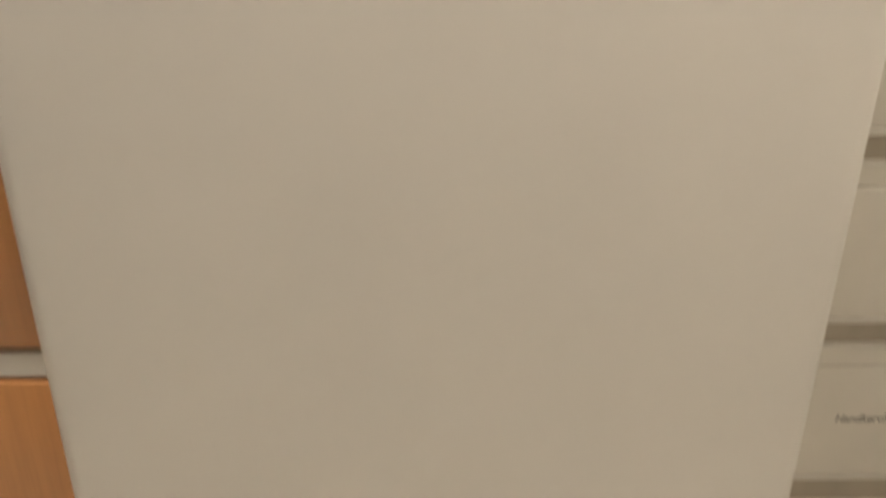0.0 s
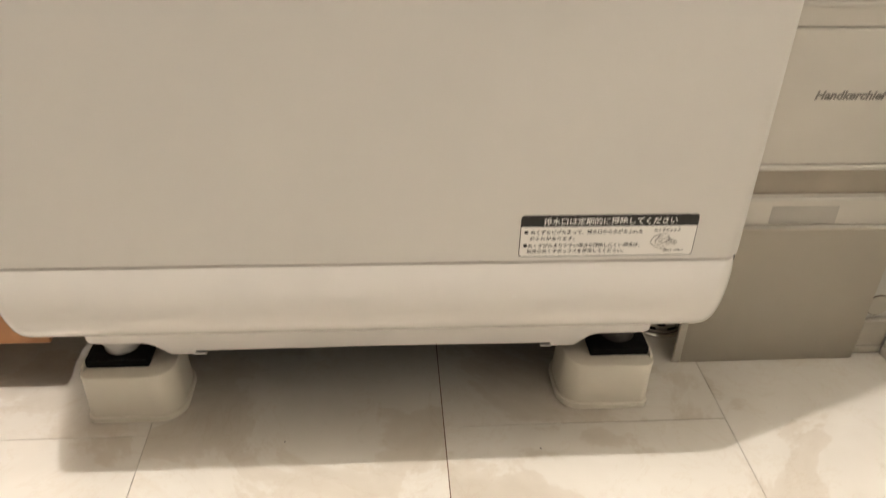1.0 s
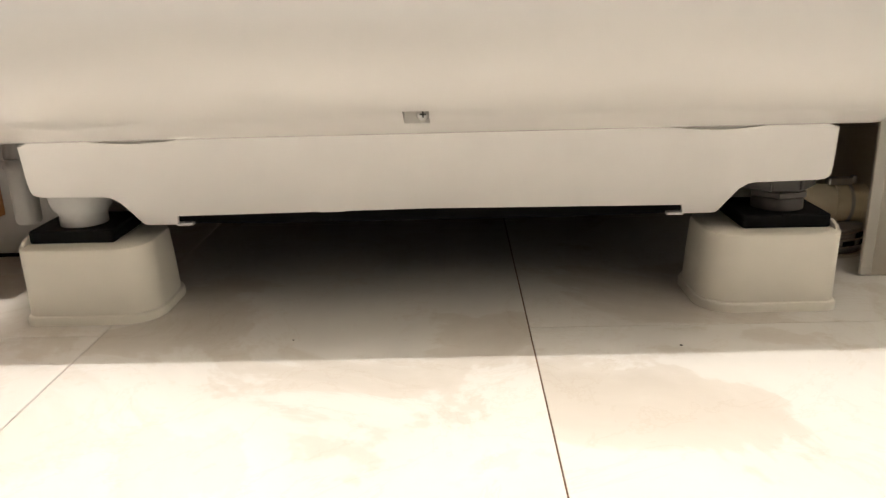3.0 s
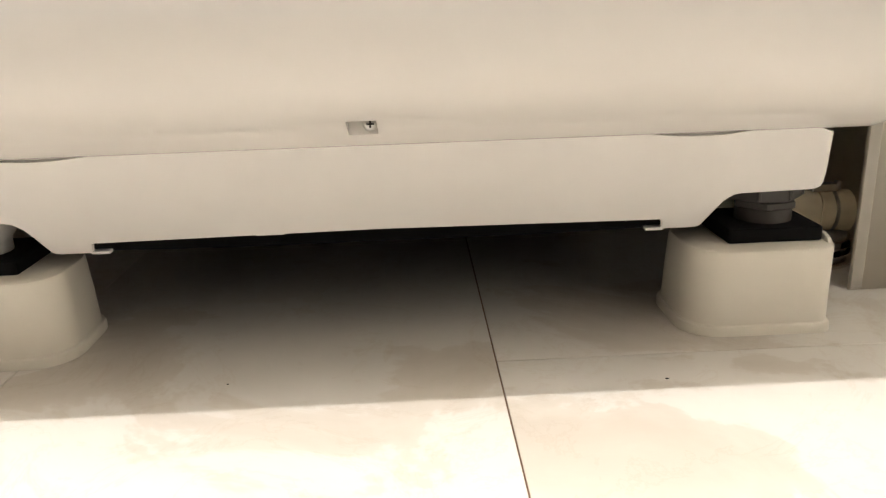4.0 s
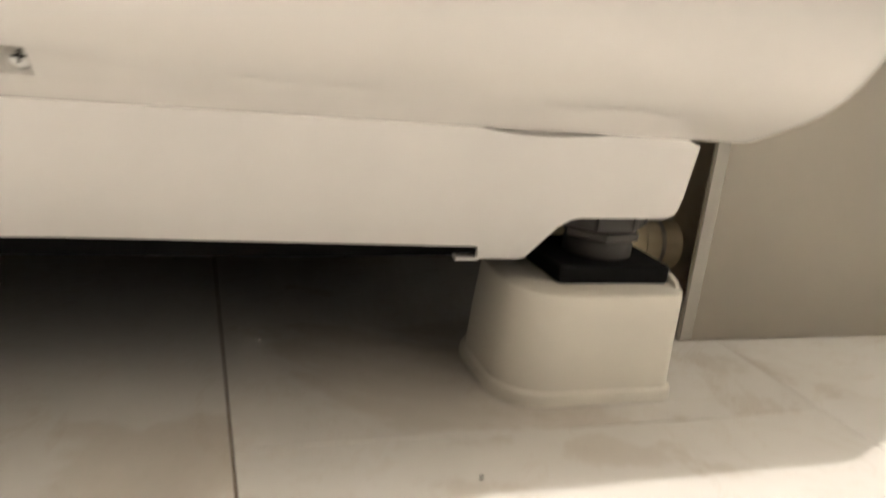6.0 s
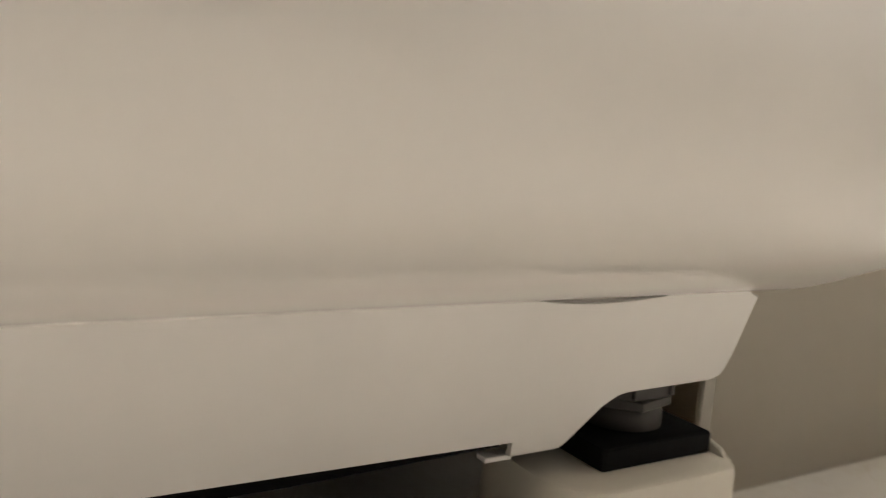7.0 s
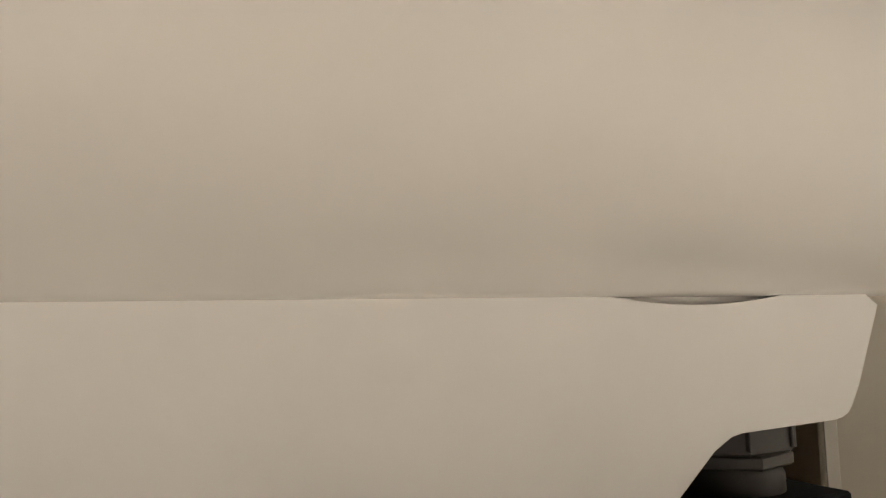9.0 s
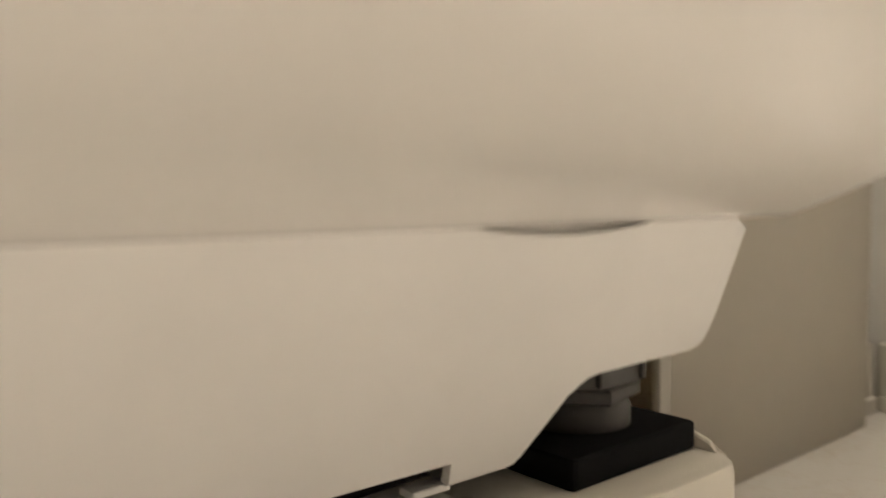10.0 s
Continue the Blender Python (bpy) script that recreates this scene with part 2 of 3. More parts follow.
def words(body, x, z, width, height, y, shear=0.0, thick=0.0):
    """Lettering in the built-in font on a wall that faces -y: from x, centred on z, as wide and high as told."""
    cu = bpy.data.curves.new("words", "FONT")
    cu.body, cu.size, cu.shear, cu.offset = body, 1.0, shear, thick
    cu.resolution_u = 3
    ob = bpy.data.objects.new("words", cu)
    scene.collection.objects.link(ob)
    bpy.context.view_layer.update()
    me = bpy.data.meshes.new_from_object(ob.evaluated_get(bpy.context.evaluated_depsgraph_get()))
    bm = bmesh.new()
    bm.from_mesh(me)
    bpy.data.objects.remove(ob)
    bpy.data.curves.remove(cu)
    bpy.data.meshes.remove(me)
    xs, ys = [v.co.x for v in bm.verts], [v.co.y for v in bm.verts]
    sx, sy = width / (max(xs) - min(xs)), height / (max(ys) - min(ys))
    x0, y0 = min(xs), 0.5 * (min(ys) + max(ys))
    for v in bm.verts:
        v.co = Vector((x + (v.co.x - x0) * sx, y, z + (v.co.y - y0) * sy))
    return bm


# ---- the room ----
X_LEFT, X_RIGHT, Y_BACK, Y_FRONT, Z_TOP = -1.25, 0.606, 0.66, -1.00, 2.40
tagged(part("wall_back", box(X_LEFT, 0.563, Y_BACK, Y_BACK + 0.1, 0, Z_TOP), M_WALL), "cream papered wall behind the washing machine", "wall", kind="structure")
tagged(part("wall_left", box(X_LEFT - 0.1, X_LEFT, Y_FRONT, Y_BACK + 0.1, 0, Z_TOP), M_BOUNCE_CUT), "unseen dark brown left wall that cuts bounced light", "wall", kind="structure")
tagged(part("wall_side", box(X_RIGHT, X_RIGHT + 0.1, Y_FRONT, -0.3502, 0, Z_TOP), M_WALL), "cream papered wall near the entrance", "wall", kind="structure")
tagged(part("wall_right", box(X_RIGHT, X_RIGHT + 0.1, -0.35, 0.174, 0, Z_TOP), M_WALL), "cream papered wall beside the plastic drawers", "wall", kind="structure")
tagged(part("wall_stub", box(0.563, X_RIGHT + 0.1, 0.174, Y_BACK + 0.1, 0, Z_TOP), M_WALL), "cream papered wall corner beyond the drawers", "wall", kind="structure")
tagged(part("wall_front", box(X_LEFT - 0.1, X_RIGHT + 0.1, Y_FRONT - 0.1, Y_FRONT, 0, Z_TOP), M_BOUNCE_CUT), "unseen dark brown front wall that cuts bounced light", "wall", kind="structure")
tagged(part("ceiling", box(X_LEFT - 0.1, X_RIGHT + 0.1, Y_FRONT - 0.1, Y_BACK + 0.1, Z_TOP, Z_TOP + 0.1), M_CEIL), "plain white papered ceiling", "ceiling", kind="structure")


def baseboard_run(x0, x1, y0, y1):
    return box(x0, x1, y0, y1, 0.0, 0.0445, 0.002)


board = tagged(part("baseboard_right", baseboard_run(X_RIGHT - 0.009, X_RIGHT, -0.35, 0.1645), M_BASEB), "cream wooden baseboard along the wall", "baseboard", kind="structure")
part("shoe_strip", box(X_RIGHT - 0.0125, X_RIGHT - 0.0092, -0.35, 0.1612, 0.0, 0.0105, 0.0015), M_BASEB, board)
board = tagged(part("baseboard_stub", baseboard_run(0.5635, X_RIGHT - 0.0092, 0.1650, 0.174), M_BASEB), "short cream wooden baseboard in the wall corner", "baseboard", kind="structure")
part("shoe_strip", box(0.5600, X_RIGHT - 0.0127, 0.1614, 0.1648, 0.0, 0.0105, 0.0015), M_BASEB, board)
tagged(part("baseboard_back", baseboard_run(X_LEFT, 0.5628, Y_BACK - 0.009, Y_BACK), M_BASEB), "cream wooden baseboard behind the machine", "baseboard", kind="structure")
cap = thing("wall_cap", (0.5790, 0.1738, 0.0615), "round cream plastic cap on the wall above the baseboard", "wall cap")
part("rim", lathe([(0.0142, 0.0), (0.0142, 0.0006)], (0.5790, 0.1739, 0.0615), 40, Matrix.Rotation(radians(90), 4, "X")), M_JOINT, cap, "dark gap round the cap")
part("disc", lathe([(0.0133, 0.0), (0.0133, 0.0014), (0.0122, 0.0020)], (0.5790, 0.1739, 0.0615), 40, Matrix.Rotation(radians(90), 4, "X")), M_BASEB, cap, smooth=True)

# ---- the washing machine ----
HALF, DEPTH, SEAM, BOTTOM = 0.304, 0.56, 0.2430, 0.1340
machine = thing("washing_machine", (0, 0.28, 0.056), "white drum washing machine raised on four plastic riser blocks", "washing machine")
EDGE = 0.014


def edge_back(x, r=EDGE):
    """How far the front is rounded back near the upright edges."""
    d = max(0.0, abs(x) - (HALF - r))
    return r - math.sqrt(max(0.0, r * r - d * d))


def shell():
    xs = [-HALF + EDGE * (1 - math.cos(math.pi / 2 * i / 6)) for i in range(7)]
    front = [(x, edge_back(x)) for x in xs] + [(-x, edge_back(x)) for x in xs[::-1]]
    outline = [(-HALF, DEPTH)] + front + [(HALF, DEPTH)]
    return prism(outline, "z", SEAM + 0.0011, 1.03, 0.0010, 2)


part("cabinet_shell", shell(), M_WHITE, machine, "smooth white painted front and sides", smooth=True)

# the section of the lower panel, from the seam down its roll to the top of the kick panel
PROFILE = [(0.0022, SEAM - 0.0003), (0.0004, SEAM - 0.0016), (-0.0022, 0.226), (-0.0030, 0.211), (-0.0022, 0.1975), (0.0008, 0.1850), (0.0062, 0.1752), (0.0135, 0.1667), (0.0210, 0.1603),
           (0.0295, 0.1545), (0.0390, 0.1491), (0.0490, 0.1446), (0.0570, 0.1410), (0.0645, 0.1378), (0.0705, 0.1354), (0.0750, BOTTOM), (DEPTH, BOTTOM)]
PLAN = [0.014, 0.014, 0.015, 0.017, 0.019, 0.021, 0.020, 0.018, 0.016] + [0.014] * 8
POCKET = (9, 11)
ROUND = 0.004
REC_X = (-0.0105, 0.0055)


def skirt():
    inner = [0.0, 0.05, 0.1, 0.15, 0.2, 0.23, 0.25, 0.26] + [0.266 + 0.0034 * i for i in range(10)] + [HALF - ROUND]
    corner = [HALF - ROUND + ROUND * math.sin(math.pi / 2 * i / 12) for i in range(1, 13)]
    xs = sorted({-x for x in inner + corner} | set(inner + corner) | {REC_X[0], REC_X[1]})
    xs.remove(0.0)
    bm = bmesh.new()
    grid = []
    for x in xs:
        d = max(0.0, abs(x) - (HALF - ROUND))
        lift = ROUND - math.sqrt(max(0.0, ROUND * ROUND - d * d))
        shrink = 1 - lift / (SEAM - BOTTOM)
        grid.append([bm.verts.new((x, (y + back) if y < 0.5 else y, SEAM - (SEAM - z) * shrink)) for y, z, back in ((*p, edge_back(x, r)) for p, r in zip(PROFILE, PLAN))])
    for i in range(len(xs) - 1):
        for k in range(len(PROFILE) - 1):
            if xs[i] == REC_X[0] and POCKET[0] <= k < POCKET[1]:
                continue
            bm.faces.new((grid[i][k], grid[i + 1][k], grid[i + 1][k + 1], grid[i][k + 1]))
    for v in bm.verts:
        v.co.x *= 1 - 0.0012 / HALF
    for col in (grid[0], grid[-1]):
        back = [bm.verts.new((v.co.x, DEPTH, v.co.z)) for v in col[:-1]] + [col[-1]]
        for k in range(len(PROFILE) - 2):
            bm.faces.new((col[k], col[k + 1], back[k + 1], back[k]))
    i = xs.index(REC_X[0])
    a, b = grid[i], grid[i + 1]
    # a shallow pocket for the screw: roof, upright back and two cheeks
    p, q = POCKET
    roof = [bm.verts.new((v.co.x, a[q].co.y + 0.004, a[p].co.z - 0.0002)) for v in (a[p], b[p])]
    bm.faces.new((a[p], b[p], roof[1], roof[0]))
    bm.faces.new((roof[0], roof[1], b[q], a[q]))
    for col, r in ((a, roof[0]), (b, roof[1])):
        bm.faces.new((col[p], r, col[q], col[p + 1]))
    return bm


part("lower_panel", skirt(), M_SKIRT, machine, "white lower panel rolled under at its edge", smooth=True)
part("seam_backing", box(-HALF + 0.004, HALF - 0.004, 0.005, 0.03, SEAM - 0.006, SEAM + 0.006), M_DARK, machine)


def pan_screw(at):
    bm = lathe([(0.0043, 0.0), (0.0043, 0.0008), (0.0036, 0.0018), (0.0020, 0.0024)], (0, 0, 0), 22, Matrix.Rotation(radians(90), 4, "X"))
    bmesh.ops.translate(bm, verts=bm.verts[:], vec=at)
    return bm


SCREW = (0.0012, 0.0500, 0.1503)
screw = part("screw", pan_screw(SCREW), M_STEEL, machine, "small cross-head steel screw", smooth=True)
cross = box(SCREW[0] - 0.0021, SCREW[0] + 0.0021, SCREW[1] - 0.0027, SCREW[1] - 0.0020, SCREW[2] - 0.0005, SCREW[2] + 0.0005)
box(SCREW[0] - 0.0005, SCREW[0] + 0.0005, SCREW[1] - 0.0027, SCREW[1] - 0.0020, SCREW[2] - 0.0021, SCREW[2] + 0.0021, bm=cross)
part("cross_slot", cross, M_INK, screw)


def kick_y(z):
    return 0.075 + (0.136 - z) / 0.069 * 0.0323


def kick():
    """The recessed kick panel: wavy top edge, two foot cut-outs, a long slot in its lower edge."""
    top = []
    n = 60
    for i in range(n + 1):
        x = 0.2728 - 0.5456 * i / n
        a = abs(x)
        z = 0.1358
        if 0.150 < a < 0.238:
            z -= 0.0043 * math.sin(math.pi * (a - 0.150) / 0.088)
        if a > 0.256:
            z -= 0.0044 * ((a - 0.256) / 0.0168) ** 1.4
        top.append((x, z))
    half = [(0.2775, 0.104), (0.2785, 0.0970), (0.2779, 0.0942), (0.2752, 0.0925), (0.2720, 0.0922), (0.2275, 0.0922), (0.2232, 0.0913), (0.2202, 0.0892), (0.2178, 0.0862),
            (0.2078, 0.0694), (0.2060, 0.0676), (0.2030, 0.0670), (0.1815, 0.0670), (0.1815, 0.0752)]
    left = [(-x, z) for x, z in half]
    outline = top + left + [(0.0, 0.0762)] + half[::-1]
    bm = prism(outline, "y", 0.0, 0.003, 0.0009, 2)
    for v in bm.verts:
        v.co.y += kick_y(v.co.z)
    return bm


kick_panel = part("kick_panel", kick(), M_KICK, machine, "recessed matt white kick panel with foot cut-outs", smooth=True)
for s in (1, -1):
    x0, x1 = sorted((s * 0.1715, s * 0.1835))
    part("tab", box(x0, x1, 0.1075, 0.1135, 0.0660, 0.0680, 0.0005), M_KICK, kick_panel)

part("tab", box(-0.078, -0.060, kick_y(0.0757) + 0.0004, kick_y(0.0757) + 0.0022, 0.0748, 0.0764, 0.0004), M_KICK, kick_panel)
rib = prism([(kick_y(0.1260) + 0.0034, 0.1260), (kick_y(0.1260) + 0.0046, 0.1260), (kick_y(0.1339) + 0.0046, 0.1339), (kick_y(0.1339) + 0.0034, 0.1339)], "x", -0.268, 0.268)
part("kick_backing", rib, M_KICK, machine)
# unseen black sheet, added to stop light entering from behind
part("rear_light_blocker", box(-0.284, 0.200, 0.548, 0.556, 0.012, 0.133), M_BLACK, machine)
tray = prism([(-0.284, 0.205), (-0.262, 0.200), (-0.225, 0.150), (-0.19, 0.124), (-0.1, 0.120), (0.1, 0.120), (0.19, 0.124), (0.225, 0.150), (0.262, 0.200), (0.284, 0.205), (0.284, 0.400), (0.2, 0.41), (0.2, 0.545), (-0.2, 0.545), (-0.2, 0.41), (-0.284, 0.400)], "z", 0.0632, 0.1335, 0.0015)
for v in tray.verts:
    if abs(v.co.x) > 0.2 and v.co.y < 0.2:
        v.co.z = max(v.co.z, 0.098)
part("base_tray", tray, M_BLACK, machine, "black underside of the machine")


# two hidden black boxes, added to darken the floor under the machine
floor_darkener = prism([(-0.192, 0.262), (-0.170, 0.248), (0.170, 0.248), (0.192, 0.262), (0.192, 0.530), (-0.192, 0.530)], "z", 0.034, 0.0631, 0.004)
front_floor_darkener = prism([(-0.192, 0.210), (-0.165, 0.195), (0.165, 0.195), (0.192, 0.210), (0.192, 0.2475), (-0.192, 0.2475)], "z", 0.0465, 0.0631, 0.003)
part("floor_darkener", front_floor_darkener, M_BLACK, machine)
part("floor_darkener", floor_darkener, M_BLACK, machine, "black box added below the tray to darken the floor")


def foot_round(x, y):
    f = part("foot", lathe([(0.0165, 0.060), (0.0172, 0.062), (0.0172, 0.0725), (0.0185, 0.0755), (0.0205, 0.0775), (0.0222, 0.083), (0.0235, 0.094), (0.0240, 0.110), (0.0240, 0.1335)], (x, y, 0), 36), M_FOOT, machine,
             "round pale plastic levelling foot", smooth=True)
    return f


def foot_nut(x, y):
    f = part("foot", lathe([(0.0172, 0.060), (0.0184, 0.0615), (0.0184, 0.0715), (0.0168, 0.0745)], (x, y, 0), 32), M_NUT, machine, "grey levelling foot with a hexagon nut", smooth=True)
    bm = lathe([(0.0202, 0.0745), (0.0214, 0.0754), (0.0214, 0.0788), (0.0202, 0.0797)], (0, 0, 0), 6, Matrix.Rotation(radians(12), 4, "Z"))
    bmesh.ops.translate(bm, verts=bm.verts[:], vec=(x, y, 0))
    part("lock_nut", bm, M_NUT, f)
    bm = lathe([(0.0252, 0.0800), (0.0268, 0.0810), (0.0268, 0.104), (0.0268, 0.1335)], (0, 0, 0), 8, Matrix.Rotation(radians(22), 4, "Z"))
    bmesh.ops.translate(bm, verts=bm.verts[:], vec=(x - 0.002, y + 0.004, 0))
    part("collar", bm, M_NUT, f, "ribbed grey collar")
    for k in range(8):
        t = radians(22 + 45 * k)
        rib_bm = box(-0.0012, 0.0012, -0.0012, 0.0012, 0.0818, 0.1330, 0.0004, 1)
        bmesh.ops.translate(rib_bm, verts=rib_bm.verts[:], vec=(x - 0.002 + 0.0268 * math.cos(t), y + 0.004 + 0.0268 * math.sin(t), 0))
        part("collar_rib", rib_bm, M_NUT, f)
    return f


foot_round(-0.2600, 0.1275)
foot_nut(0.2585, 0.1305)
foot_round(-0.2555, 0.479)
foot_round(0.2555, 0.479)

# the warning sticker
LX, LZ, LW, LH = 0.1175, 0.2480, 0.1425, 0.0380
sticker = part("warning_label", prism(rounded(LX, LX + LW, LZ, LZ + LH, (0.003,) * 4), "y", -0.0004, 0.0), M_INK, machine, "white printed sticker with a black heading")
part("sticker_face", prism(rounded(LX + 0.0006, LX + LW - 0.0006, LZ + 0.0006, LZ + 0.0278, (0.0026, 0.0026, 0, 0)), "y", -0.0006, -0.0001), M_STICKER, sticker)
part("heading", words("排水口は定期的に掃除してください", LX + 0.0180, LZ + 0.0328, 0.1070, 0.0066, -0.0007, thick=0.012), M_STICKER, sticker)
MM = 0.001
for text, x, z, w, h in (("糸くずなどがたまって、排水口から水があふれる", 8.2, 23.0, 90.0, 4.0), ("おそれがあります。", 8.0, 17.2, 36.0, 3.6), ("糸くずがたまりやすい場合や掃除しにくい場合は、", 6.8, 10.6, 91.0, 4.0),
                         ("別売の糸くずボックスを使用してください。", 6.4, 5.4, 79.0, 3.8), ("糸くずボックス", 107.5, 23.8, 21.5, 2.8), ("(W) >PP<", 118.5, 4.6, 16.0, 2.6)):
    part("text_line", words(text, LX + x * MM, LZ + z * MM, w * MM, h * MM, -0.00075, thick=0.018), M_INK, sticker)
for z in (23.0, 10.8):
    part("bullet", lathe([(0.0016, 0.0), (0.0016, 0.0002)], (LX + 0.0048, -0.0006, LZ + z * MM), 16, Matrix.Rotation(radians(90), 4, "X")), M_INK, sticker)


def sketch(points, r=0.00028):
    return tube([(LX + a * MM, -0.0007, LZ + b * MM) for a, b in points], r, 5)


def hose_drawing():
    bm = bmesh.new()
    arc = [(116 - 6 * math.sin(math.radians(t)) * 1.6, 13.5 + 6.5 * math.cos(math.radians(t))) for t in range(0, 171, 15)]
    inner = [(116 - 4 * math.sin(math.radians(t)) * 1.5, 13.5 + 4.2 * math.cos(math.radians(t))) for t in range(0, 171, 15)]
    lines = [arc, inner, [(115, 7.2), (119, 3.8)], [(116.5, 9.2), (120.5, 5.6)], [(119, 3.8), (120.5, 5.6)], [(112, 18.5), (118, 21), (121, 18), (115, 14.5), (112, 18.5)],
             [(115, 14.5), (115, 11), (120.5, 13.5), (121, 18)], [(112, 18.5), (112, 14.8), (115, 11)], [(120, 16.8), (128, 12.8)], [(119, 14.6), (126.8, 10.6)], [(128, 12.8), (126.8, 10.6)],
             [(122, 15.9), (121, 13.7)], [(124, 14.9), (123, 12.7)], [(126, 13.9), (125, 11.7)], [(118, 12.4), (120, 10.4), (122.5, 11.6)]]
    for ln in lines:
        merge(bm, sketch(ln))
    return bm


part("drawing", hose_drawing(), M_GREYINK, sticker, "line drawing of a hose with a lint box")


# ---- riser blocks and rubber pads ----
def riser(side, y0):
    """Ivory riser: tapered body with a foot flange, broad inner front corner, a thin notched wall on its outer side."""
    off = 0.0 if side > 0 else -0.004
    cx = side * 0.243 + off
    blk = thing("riser_block", (cx, y0 + 0.042, 0), "ivory plastic riser block under a washing machine foot", "riser block", group="riser blocks")

    def outline(inner, outer, front, back, r_in, r_out):
        x0, x1 = (inner, outer) if side > 0 else (off - outer, off - inner)
        radii = (r_in, r_out, r_out, r_in) if side > 0 else (r_out, r_in, r_in, r_out)
        return rounded(x0, x1, front, back, radii, 9)

    levels = [(0.0, 0.1930, 0.2905, y0 - 0.0005, y0 + 0.0845, 0.026, 0.010), (0.0045, 0.1930, 0.2905, y0 - 0.0005, y0 + 0.0845, 0.026, 0.010), (0.0060, 0.1938, 0.2898, y0 + 0.0004, y0 + 0.0837, 0.0255, 0.0095),
              (0.0066, 0.1958, 0.2888, y0 + 0.0022, y0 + 0.0825, 0.025, 0.009), (0.030, 0.1968, 0.2893, y0 + 0.0034, y0 + 0.0815, 0.025, 0.009), (0.0525, 0.1984, 0.2900, y0 + 0.0042, y0 + 0.0805, 0.025, 0.009),
              (0.0550, 0.1992, 0.2896, y0 + 0.0050, y0 + 0.0798, 0.0245, 0.0085), (0.0560, 0.2008, 0.2882, y0 + 0.0066, y0 + 0.0782, 0.024, 0.007)]
    bm = bmesh.new()
    rings = [[bm.verts.new((x, y, z)) for x, y in outline(a, b, c, d, e, f)] for z, a, b, c, d, e, f in levels]
    n = len(rings[0])
    for p, q in zip(rings, rings[1:]):
        for i in range(n):
            bm.faces.new((p[i], p[(i + 1) % n], q[(i + 1) % n], q[i]))
    bm.faces.new(rings[0][::-1])
    bm.faces.new(rings[-1])
    part("block_body", bm, M_BLOCK, blk, smooth=True)
    a, b = sorted((side * 0.2875 + off, side * 0.2903 + off))
    wall = [(y0 + 0.0105, 0.050), (y0 + 0.0105, 0.0555), (y0 + 0.014, 0.0560), (y0 + 0.016, 0.0590), (y0 + 0.022, 0.0610), (y0 + 0.070, 0.0610), (y0 + 0.0745, 0.0585), (y0 + 0.0755, 0.050)]
    part("outer_rim", prism(wall, "x", a, b, 0.0006, 1), M_BLOCK, blk, "thin raised rim of the block")
    return blk


def pad(side, y0):
    p = thing("rubber_pad", (side * 0.2555, y0 + 0.057, 0.056), "black square rubber pad between block and foot", "rubber pad", group="rubber pads")
    off = 0.0 if side > 0 else -0.004
    x0, x1 = sorted((side * 0.2245 + off, side * 0.2868 + off))
    bm = prism(rounded(x0, x1, y0 + 0.0200, y0 + 0.0765, (0.002,) * 4, 2), "z", 0.0561, 0.0655, 0.0008, 1)
    part("pad_body", bm, M_RUBBER, p)
    return p


for s, y in ((1, 0.082), (-1, 0.082), (1, 0.425), (-1, 0.425)):
    riser(s, y)
    pad(s, y)

# ---- drain fitting beside the block ----
drain = thing("drain_trap", (0.344, 0.235, 0), "round floor drain trap with stacked rings and a beige elbow", "drain trap")
TC = (0.3440, 0.2350, 0)
part("floor_flange", lathe([(0.0375, 0.0), (0.0375, 0.0025), (0.0355, 0.0040)], TC, 44), M_CHROME, drain, "bright metal floor ring", smooth=True)
part("trap_body", lathe([(0.0315, 0.0040), (0.0315, 0.0235), (0.0265, 0.0265)], TC, 44), M_TRAP, drain, "grey plastic trap", smooth=True)
for z, r in ((0.0085, 0.0352), (0.0145, 0.0346), (0.0205, 0.0338)):
    part("trap_ring", lathe([(r - 0.003, z - 0.0013), (r, z - 0.0008), (r, z + 0.0008), (r - 0.003, z + 0.0013)], TC, 44), M_CHROME, drain, smooth=True)
for z, a in ((0.0115, 196), (0.0175, 218), (0.0115, 244), (0.0175, 262), (0.0115, 287), (0.0175, 311), (0.0115, 334)):
    t = radians(a)
    bm = box(-0.0045, 0.0045, -0.002, 0.002, -0.0022, 0.0022, 0.0006)
    bmesh.ops.transform(bm, matrix=Matrix.Translation((TC[0] + 0.0325 * math.cos(t), TC[1] + 0.0325 * math.sin(t), z)) @ Matrix.Rotation(t + math.pi / 2, 4, "Z"), verts=bm.verts[:])
    part("lug", bm, M_BLACK, drain)
bend = [(0.286, 0.231, 0.0440), (0.300, 0.231, 0.0436), (0.320, 0.230, 0.0428), (0.340, 0.229, 0.0418), (0.358, 0.228, 0.0410)]
part("elbow_pipe", tube(bend, 0.0158, 28), M_HOSE, drain, "beige plastic drain pipe", smooth=True)
part("pipe_socket", tube([(0.3460, 0.2287, 0.0415), (0.3560, 0.2281, 0.0411), (0.3720, 0.2275, 0.0405)], 0.0170, 28), M_HOSE, drain, smooth=True)
clamp = part("hose_clamp", tube([(0.3562, 0.2281, 0.0411), (0.3590, 0.2280, 0.0410)], 0.0176, 32), M_STEEL, drain, "steel band clamp", smooth=True)
part("clamp_screw", box(0.3400, 0.3600, 0.2220, 0.2310, 0.0578, 0.0640, 0.001), M_STEEL, clamp)
part("screw_head", box(0.3602, 0.3640, 0.2235, 0.2295, 0.0585, 0.0655, 0.001), M_STEEL, clamp)
part("drop_pipe", tube([(0.344, 0.235, 0.026), (0.344, 0.235, 0.032)], 0.0150, 24), M_HOSE, drain, smooth=True)

